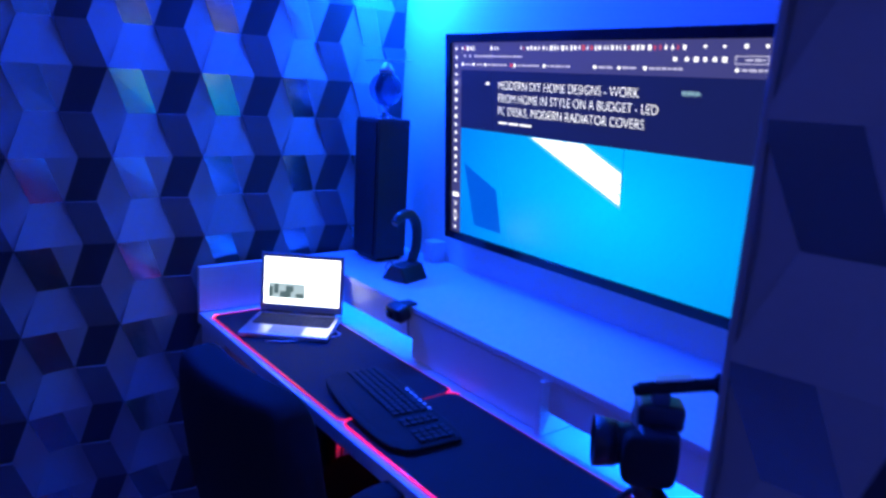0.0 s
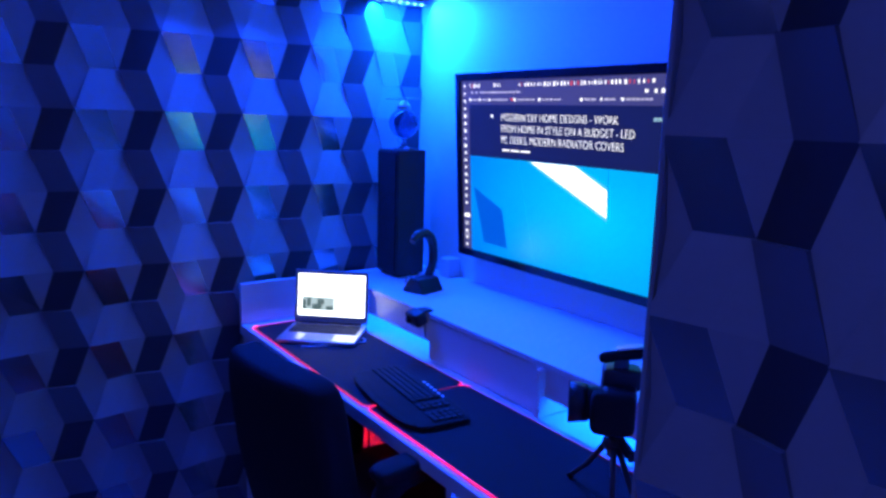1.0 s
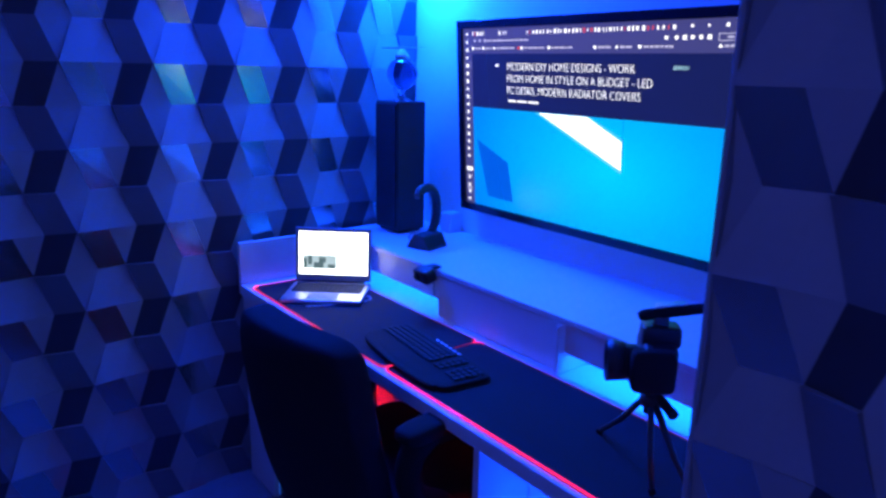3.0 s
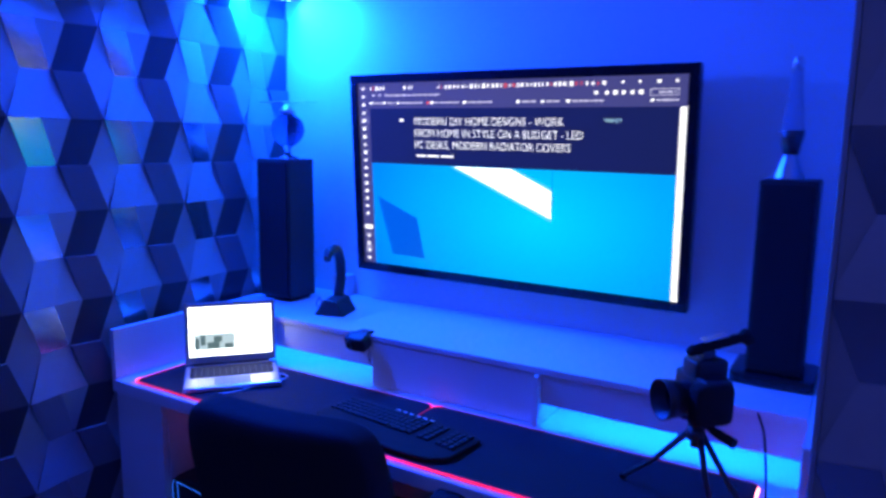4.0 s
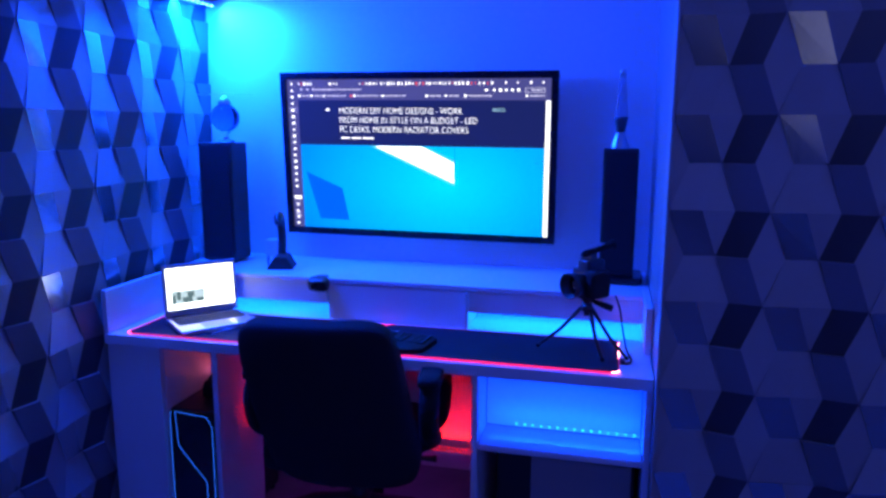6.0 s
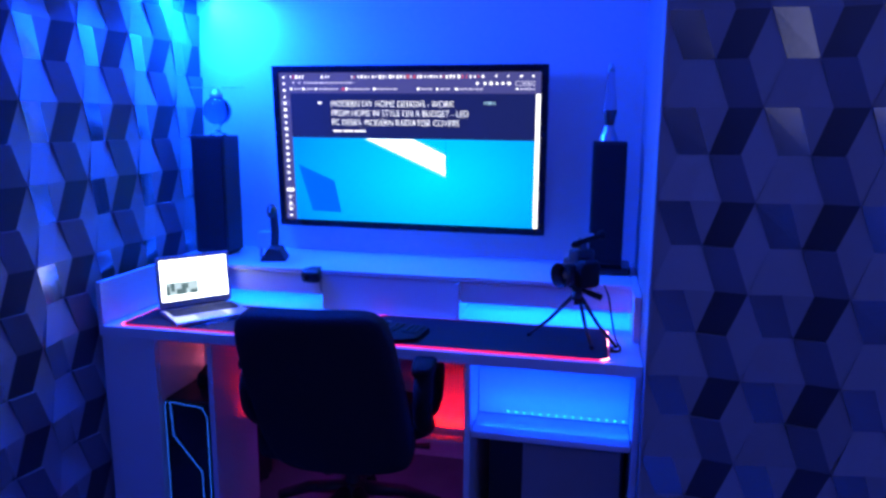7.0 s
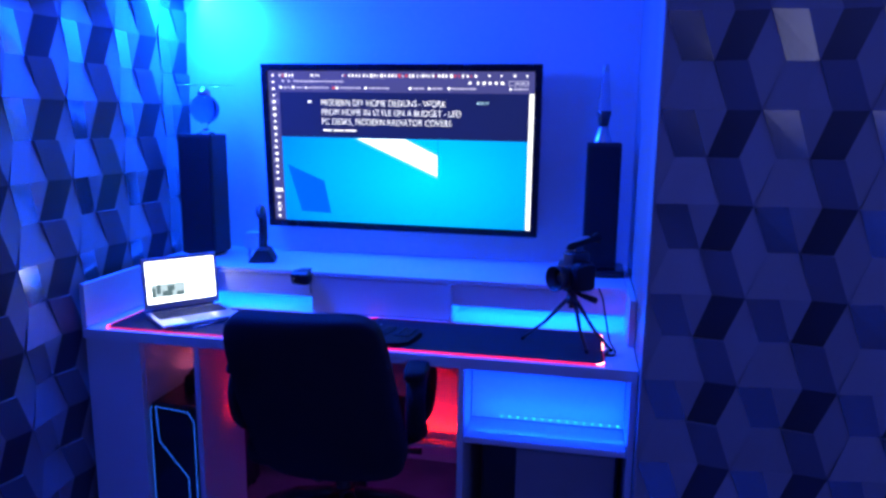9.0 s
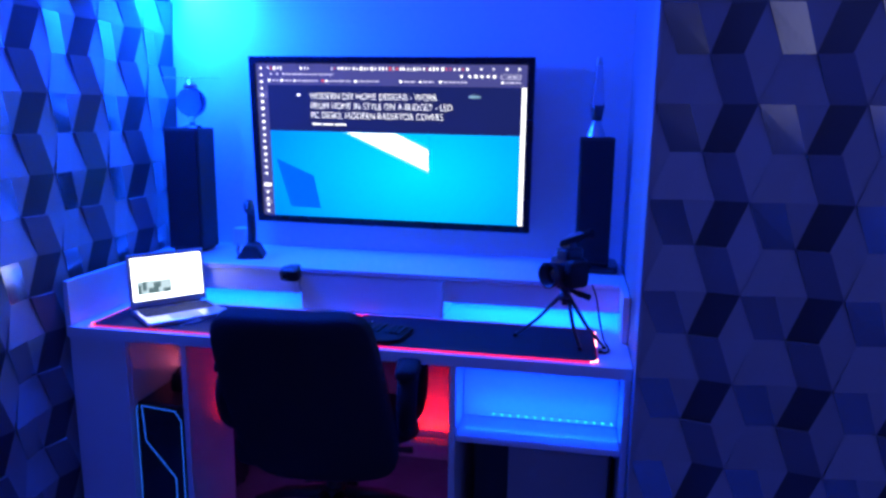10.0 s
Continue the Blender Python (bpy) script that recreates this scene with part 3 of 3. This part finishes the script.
for r in range(5):
    for c in range(14):
        piece("key", key, laptop, Matrix.Translation((-0.1105 + 0.017 * c, -0.030 - 0.019 * r, 0.0173)))
TIP = pose(0, 0.004, 0.018, -6, 0, 0)
lid = part("lid", moved(boxed(-LW / 2, LW / 2, 0.0, 0.007, 0.0, 0.188, 0.003), TIP), SILVER, laptop, "silver lid")
# silver instead of black: the display's glare put into the frame's colour
part("screen_frame", moved(boxed(-LW / 2 + 0.004, LW / 2 - 0.004, -0.0012, -0.0002, 0.004, 0.184, 0.0004), TIP), SILVER, laptop)
LAPTOP_WHITE = glow("laptop_white", (0.90, 0.97, 1.0), 3.2)
LAPTOP_PHOTO = glow("laptop_photo", (0.62, 0.80, 0.86), 0.75)
LAPTOP_DARK = glow("laptop_photo_dark", (0.16, 0.26, 0.27), 0.6)
shown = part("display", moved(boxed(-0.121, 0.121, -0.0020, -0.0014, 0.024, 0.174, 0), TIP), LAPTOP_WHITE, laptop, "overexposed white web page")
part("page_photo", moved(boxed(-0.106, 0.012, -0.0028, -0.0023, 0.044, 0.092, 0), TIP), LAPTOP_PHOTO, shown, "pale photograph on the page")
for x0, x1, z0, z1 in ((-0.104, -0.092, 0.046, 0.080), (-0.088, -0.074, 0.058, 0.090), (-0.068, -0.034, 0.046, 0.066), (-0.050, -0.026, 0.066, 0.084), (-0.018, 0.006, 0.046, 0.060), (0.030, 0.052, 0.050, 0.056), (0.030, 0.046, 0.062, 0.067), (-0.105, -0.066, 0.106, 0.111)):
    part("page_photo", moved(boxed(x0, x1, -0.0034, -0.0030, z0, z1, 0), TIP), LAPTOP_DARK, shown)

wire = thing("charging_cable", pose(-1.88, 0.86, DTOP + 0.004), "thin white cable on the desk mat beside the laptop", "cable")
part("wire", tube(curve_through([(-0.040, 0.060, 0.010), (-0.005, 0.075, 0.004), (0.012, 0.050, 0.003), (-0.005, -0.02, 0.003), (-0.02, -0.09, 0.003), (-0.05, -0.14, 0.003)], 8), 0.0022, False, 8), BOARD, wire)

# keyboard
keyboard = thing("keyboard", pose(-1.390, 0.797, DTOP + 0.0045, 0, 0, -7) @ Matrix.Diagonal((0.92, 0.95, 0.62, 1)), "black curved keyboard with a palm rest on the mats", "keyboard")


def kb_shape(co):
    return Vector((co.x, co.y - 0.020 * (1 - (co.x / 0.23) ** 2) * (co.y < 0), co.z + 0.004 * math.cos(co.x * 7)))


part("body", moved(cushion(0.465, 0.165, 0.022, 0.25, 0.22, 56, 16, kb_shape), pose(0, 0, 0.0112)), RUBBER, keyboard)
part("palm_rest", moved(cushion(0.42, 0.058, 0.016, 0.4, 0.35, 48, 14, lambda c: Vector((c.x, c.y - 0.018 * (1 - (c.x / 0.21) ** 2), c.z))), pose(0, -0.070, 0.016)), RUBBER, keyboard, "smooth black palm rest")
cap = mesh_of("key", boxed(-0.0082, 0.0082, -0.0078, 0.0078, 0, 0.007, 0.002), KEYCAP)
for r in range(5):
    for c in range(22):
        if c in (15, 18):
            continue
        piece("key", cap, keyboard, Matrix.Translation((-0.208 + 0.0198 * c, 0.052 - 0.0185 * r, 0.0235 + 0.004 * math.cos(0.14 * (c - 10.5)))))
for k in range(6):
    part("media_key", boxed(-0.06 + 0.024 * k, -0.046 + 0.024 * k, 0.068, 0.076, 0.0235, 0.0265, 0.001), SILVER, keyboard)

# camera on a tabletop tripod
TX, TY, HUB = -0.692, 0.800, 0.164
tripod = thing("tripod", pose(TX, TY, DTOP), "small black tabletop tripod holding a camera", "tripod")
part("column", lathe([(0.009, HUB - 0.03), (0.009, HUB + 0.014), (0.017, HUB + 0.016), (0.017, HUB + 0.026)], 20), BLACK, tripod)
part("hub", lathe([(0.015, HUB - 0.016), (0.019, HUB - 0.006), (0.015, HUB + 0.010)], 20), BLACK, tripod)
part("plate", boxed(-0.026, 0.026, -0.022, 0.022, HUB + 0.0262, HUB + 0.033, 0.002), BLACK, tripod)
part("pan_handle", tube([(0.014, -0.004, HUB + 0.018), (0.040, -0.018, HUB + 0.012), (0.074, -0.032, HUB + 0.004)], [0.005, 0.009, 0.010], False, 10), RUBBER, tripod, "rubber-gripped pan handle")
for deg, reach in ((160, 0.160), (355, 0.125), (322, 0.066)):
    a = radians(deg)
    leg = part("leg", tube([(0.010 * math.cos(a), 0.010 * math.sin(a), HUB), (0.55 * reach * math.cos(a), 0.55 * reach * math.sin(a), 0.45 * HUB), (reach * math.cos(a), reach * math.sin(a), 0.010)], [0.0065, 0.0055, 0.0045], False, 8), BLACK, tripod)
    part("rubber_foot", moved(cushion(0.014, 0.014, 0.012, 0.8, 0.8, 14, 8), pose(reach * math.cos(a), reach * math.sin(a), 0.0102)), RUBBER, leg)

cam_body = thing("video_camera", pose(TX + 0.008, TY - 0.004, DTOP + HUB + 0.0335, 0, 0, 135) @ Matrix.Scale(0.94, 4), "black camera with a lens hood and top microphone on a tripod", "camera")
part("body", moved(cushion(0.112, 0.064, 0.090, 0.22, 0.22, 40, 20), pose(0, 0, 0.0455)), BLACK, cam_body)
part("grip", moved(cushion(0.038, 0.084, 0.084, 0.35, 0.4, 28, 16), pose(-0.046, 0.012, 0.044)), RUBBER, cam_body)
part("viewfinder", moved(cushion(0.056, 0.074, 0.042, 0.3, 0.3, 28, 14), pose(0.004, -0.004, 0.100)), BLACK, cam_body)
lens = part("lens", moved(lathe([(0.032, 0.0), (0.034, 0.010), (0.033, 0.024), (0.036, 0.028), (0.036, 0.029)], 32), pose(0, 0.030, 0.042, -90, 0, 0)), BLACK, cam_body, "ribbed black lens")
part("lens_hood", moved(lathe([(0.037, 0.0), (0.041, 0.034), (0.038, 0.034), (0.034, 0.002)], 32), pose(0, 0.060, 0.042, -90, 0, 0)), BLACK, lens)
part("front_glass", moved(lathe([(0.033, 0.0), (0.028, 0.005), (0.012, 0.009)], 28), pose(0, 0.0605, 0.042, -90, 0, 0)), GLOSS, lens)
mic = part("microphone", moved(tube([(0, -0.094, 0.024), (0, -0.086, 0.023), (0, -0.078, 0.022), (0, -0.02, 0.012), (0, 0.030, 0.002), (0, 0.040, -0.002)], [0.017, 0.017, 0.010, 0.011, 0.011, 0.007], False, 14), pose(0.0, 0, 0.136)), RUBBER, cam_body, "black top-mounted microphone")
part("shoe", boxed(-0.010, 0.010, -0.016, 0.012, 0.1195, 0.138, 0.002), STEEL, mic)
part("clamp", moved(boxed(-0.010, 0.010, -0.036, 0.020, 0, 0.004, 0.001), pose(0, -0.01, 0.1585, -10)), SILVER, mic, "bright metal strip on the microphone")

cable = thing("cable", pose(-0.572, 0.86, DTOP), "thin black cable hanging from shelf to desk mat", "cable")
part("wire", tube(curve_through([(-0.035, 0.128, 0.156), (-0.02, 0.118, 0.12), (-0.008, 0.09, 0.06), (0.004, 0.02, 0.012), (0.018, -0.06, 0.0035), (0.008, -0.10, 0.0035), (-0.012, -0.095, 0.006)], 8), 0.0028, False, 8), RUBBER, cable)


# ---- things under the desk ----
pc = thing("computer_tower", pose(-1.998, 0.905, 0), "black computer tower with blue light lines inside the desk", "computer")
part("case", boxed(-0.086, 0.086, -0.22, 0.22, 0.012, 0.490, 0.006), BLACK, pc)
front = part("front_panel", boxed(-0.084, 0.084, -0.232, -0.2205, 0.016, 0.486, 0.004), GLOSS, pc, "glossy front panel")
for pts in ([(-0.080, 0.02), (-0.080, 0.47), (-0.074, 0.484)], [(-0.060, 0.484), (-0.053, 0.36), (0.050, 0.235), (0.050, 0.02)], [(-0.060, 0.484), (0.060, 0.474), (0.080, 0.440), (0.080, 0.02)]):
    part("light_line", tube([(x, -0.2335, z) for x, z in pts], 0.0012, False, 6), LINE_BLUE, front, "glowing blue line")
for x in (-0.07, 0.07):
    for y in (-0.18, 0.18):
        part("foot", boxed(x - 0.012, x + 0.012, y - 0.012, y + 0.012, 0, 0.0115, 0.002), RUBBER, pc)

# headset lying on the tower
hset = thing("headphones", pose(-1.955, 0.83, 0.4905, 0, 0, 25), "black headphones lying on the computer tower", "headphones")
part("headband", tube(curve_through([(-0.06, 0, 0.03), (-0.055, 0.06, 0.05), (0, 0.10, 0.075), (0.05, 0.06, 0.085), (0.045, 0.0, 0.06)], 6), 0.009, False, 8), BLACK, hset)
part("ear_cup", moved(cushion(0.045, 0.075, 0.058, 0.6, 0.6, 24, 14), pose(-0.055, 0, 0.030)), RUBBER, hset)
part("ear_cup", moved(cushion(0.045, 0.075, 0.070, 0.6, 0.6, 24, 14), pose(0.035, 0, 0.036)), RUBBER, hset)

dev = thing("storage_box", pose(-0.735, 0.93, 0), "dark box under the glowing cabinet shelf", "box")
part("body", boxed(-0.22, 0.21, -0.16, 0.16, 0, 0.452, 0.006), BLACK, dev)
part("drawer_front", boxed(-0.11, 0.20, -0.170, -0.1605, 0.215, 0.440, 0.004), GREY, dev, "grey front flap")
part("indicator", boxed(0.10, 0.13, -0.164, -0.1605, 0.130, 0.138, 0.001), LED_GREEN, dev, "dim green light")


# ---- office chair ----
chair = thing("office_chair", pose(-1.428, 0.700, 0, 0, 0, 6), "black padded office chair pushed under the desk", "chair")
LIFT = 0.10


def back_bend(co):
    t = co.z / 0.25
    return Vector((co.x * (1 - 0.04 * t * t + 0.015 * t) - 0.20 * co.z, co.y + 0.65 * co.x * co.x + 0.02 * t * t, co.z))


part("backrest", moved(cushion(0.462, 0.105, 0.490, 0.28, 0.36, 56, 36, back_bend), pose(0.010, -0.272, 0.664, 5, 0, 0)), FABRIC, chair, "padded black backrest")
part("seat", moved(cushion(0.49, 0.47, 0.085, 0.35, 0.30, 48, 20), pose(0, 0.03, 0.448)), FABRIC, chair, "padded seat")
part("back_bar", tube(curve_through([(0, 0.08, 0.392), (0, -0.16, 0.392), (0, -0.225, 0.43), (0, -0.232, 0.56)], 6), 0.020, False, 10), BLACK, chair)
part("tilt_mechanism", boxed(-0.09, 0.09, -0.02, 0.20, 0.365, 0.405, 0.006), STEEL, chair)
part("gas_lift", moved(lathe([(0.028, 0.10), (0.028, 0.27), (0.016, 0.272), (0.016, 0.366)], 24), pose(0, LIFT, 0)), BLACK, chair)
part("lever", tube([(0.08, 0.02, 0.382), (0.20, 0.02, 0.382), (0.28, 0.03, 0.378)], [0.006, 0.006, 0.012], False, 8), BLACK, chair)
part("hub", moved(lathe([(0.045, 0.12), (0.05, 0.15), (0.036, 0.20)], 24), pose(0, LIFT, 0)), BLACK, chair)
for k in range(5):
    a = radians(72 * k + 20)
    c, s = math.cos(a), math.sin(a)
    leg = part("leg", tube([(0.03 * c, LIFT + 0.03 * s, 0.168), (0.18 * c, LIFT + 0.18 * s, 0.138), (0.31 * c, LIFT + 0.31 * s, 0.078)], [0.026, 0.022, 0.017], False, 10), BLACK, chair)
    part("caster", moved(lathe([(0.020, -0.022), (0.026, -0.016), (0.026, 0.016), (0.020, 0.022)], 20), pose(0.31 * c, LIFT + 0.31 * s, 0.0265, 90, 0, 72 * k + 50)), RUBBER, leg)
    part("caster_stem", moved(lathe([(0.007, 0.05), (0.007, 0.078)], 12), pose(0.31 * c, LIFT + 0.31 * s, 0)), STEEL, leg)
for sx in (-0.95, 1.06):
    loop = curve_through([(sx * 0.215, 0.10, 0.452), (sx * 0.258, 0.11, 0.488), (sx * 0.272, 0.12, 0.60), (sx * 0.268, 0.06, 0.680), (sx * 0.266, -0.10, 0.690), (sx * 0.268, -0.165, 0.65), (sx * 0.266, -0.150, 0.56), (sx * 0.262, -0.06, 0.492), (sx * 0.215, -0.02, 0.452)], 6)
    arm = part("armrest", tube(loop, 0.031, False, 12), RUBBER, chair, "looped black armrest")
    part("arm_pad", moved(cushion(0.072, 0.26, 0.040, 0.5, 0.35, 28, 14), pose(sx * 0.266, -0.06, 0.712)), RUBBER, arm)


# ---- relief panels of the two clad walls ----
def relief_panel(h, v):
    """One faceted panel: x along the wall, y away from it (negative: into the room), z up from its upper edge down."""
    k = h / 0.252
    e = {"L0": 0.0, "L1": 0.088 * k, "D0": 0.170 * k, "D1": h}
    o = {"L0": 0.049 * k, "L1": 0.131 * k, "D0": 0.131 * k, "D1": 0.208 * k}
    de = {"L0": 0.036, "L1": 0.020, "D0": 0.013, "D1": 0.030}
    do = {"L0": 0.014, "L1": 0.0005, "D0": 0.001, "D1": 0.018}
    bm = bmesh.new()

    def at(x, d, z):
        return Vector((x, -d - 0.002, z))

    T = {n: at(e[n], de[n], 0) for n in e}
    B = {n: at(e[n], de[n], -v) for n in e}
    M = {n: at(o[n], do[n], -v / 2) for n in o}
    N = at(o["L0"] + h, do["L0"], -v / 2)
    P0, P1 = at(o["D0"], do["D0"] + 0.011, -v / 2), at(o["D1"], do["D1"] + 0.011, -v / 2)

    def face(vs, m):
        f = bm.faces.new([bm.verts.new(q) for q in vs])
        f.material_index = m

    def lozenge(a, b, c, d):
        """Two triangles on shared corners, shaded as one soft facet."""
        q = [bm.verts.new(w) for w in (a, b, c, d)]
        for tri in ((q[0], q[1], q[3]), (q[1], q[2], q[3])):
            bm.faces.new(tri).smooth = True

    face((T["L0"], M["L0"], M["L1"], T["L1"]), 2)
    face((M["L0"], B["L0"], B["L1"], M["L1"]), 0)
    # slots 1 and 3: facets coloured darker in place of their shade
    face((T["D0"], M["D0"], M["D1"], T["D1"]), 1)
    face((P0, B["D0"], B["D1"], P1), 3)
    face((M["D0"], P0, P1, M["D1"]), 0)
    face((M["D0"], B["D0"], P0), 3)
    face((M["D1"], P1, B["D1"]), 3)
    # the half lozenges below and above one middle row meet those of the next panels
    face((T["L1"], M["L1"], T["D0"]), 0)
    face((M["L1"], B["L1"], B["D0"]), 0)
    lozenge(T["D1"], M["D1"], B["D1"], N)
    return bm


def clad(wall, h, v, u_first, z_odd, u0, u1, z1, place):
    """Panels over a wall from u0 to u1 and from the floor to z1, in step with a panel at u_first whose middle row is at z_odd."""
    whole, askew = None, random.Random(7)
    i0, i1 = math.floor((u0 - u_first) / h) - 1, math.ceil((u1 - u_first) / h) + 1
    j0, j1 = math.floor((0 - z_odd) / v) - 1, math.ceil((z1 - z_odd) / v) + 1
    for i in range(i0, i1):
        for j in range(j0, j1):
            u, z = u_first + i * h, z_odd + v / 2 + j * v
            if u + 1.25 * h < u0 or u > u1 or z < 0 or z - v > z1:
                continue
            cuts = []
            if u < u0:
                cuts.append(((u0 - u, 0, 0), (-1, 0, 0)))
            if u + 1.2 * h > u1:
                cuts.append(((u1 - u, 0, 0), (1, 0, 0)))
            if z - v < 0:
                cuts.append(((0, 0, -z), (0, 0, -1)))
            if z > z1:
                cuts.append(((0, 0, z1 - z), (0, 0, 1)))
            if cuts:
                bm = relief_panel(h, v)
                for co, no in cuts:
                    bmesh.ops.bisect_plane(bm, geom=list(bm.verts) + list(bm.edges) + list(bm.faces), plane_co=co, plane_no=no, clear_outer=True)
                if not bm.faces:
                    bm.free()
                    continue
                me = mesh_of("panel", bm, [PANEL, PANEL_SHADE, PANEL_MID, PANEL_HALF_SHADE])
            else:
                whole = whole or mesh_of("panel", relief_panel(h, v), [PANEL, PANEL_SHADE, PANEL_MID, PANEL_HALF_SHADE])
                me = whole
            # glued on by hand: each sits a little askew
            piece("panel", me, wall, place @ Matrix.Translation((u, -askew.uniform(0, 0.0012), z)) @ pose(0, 0, 0, askew.uniform(-0.25, 0.25), 0, askew.uniform(-0.25, 0.25)))


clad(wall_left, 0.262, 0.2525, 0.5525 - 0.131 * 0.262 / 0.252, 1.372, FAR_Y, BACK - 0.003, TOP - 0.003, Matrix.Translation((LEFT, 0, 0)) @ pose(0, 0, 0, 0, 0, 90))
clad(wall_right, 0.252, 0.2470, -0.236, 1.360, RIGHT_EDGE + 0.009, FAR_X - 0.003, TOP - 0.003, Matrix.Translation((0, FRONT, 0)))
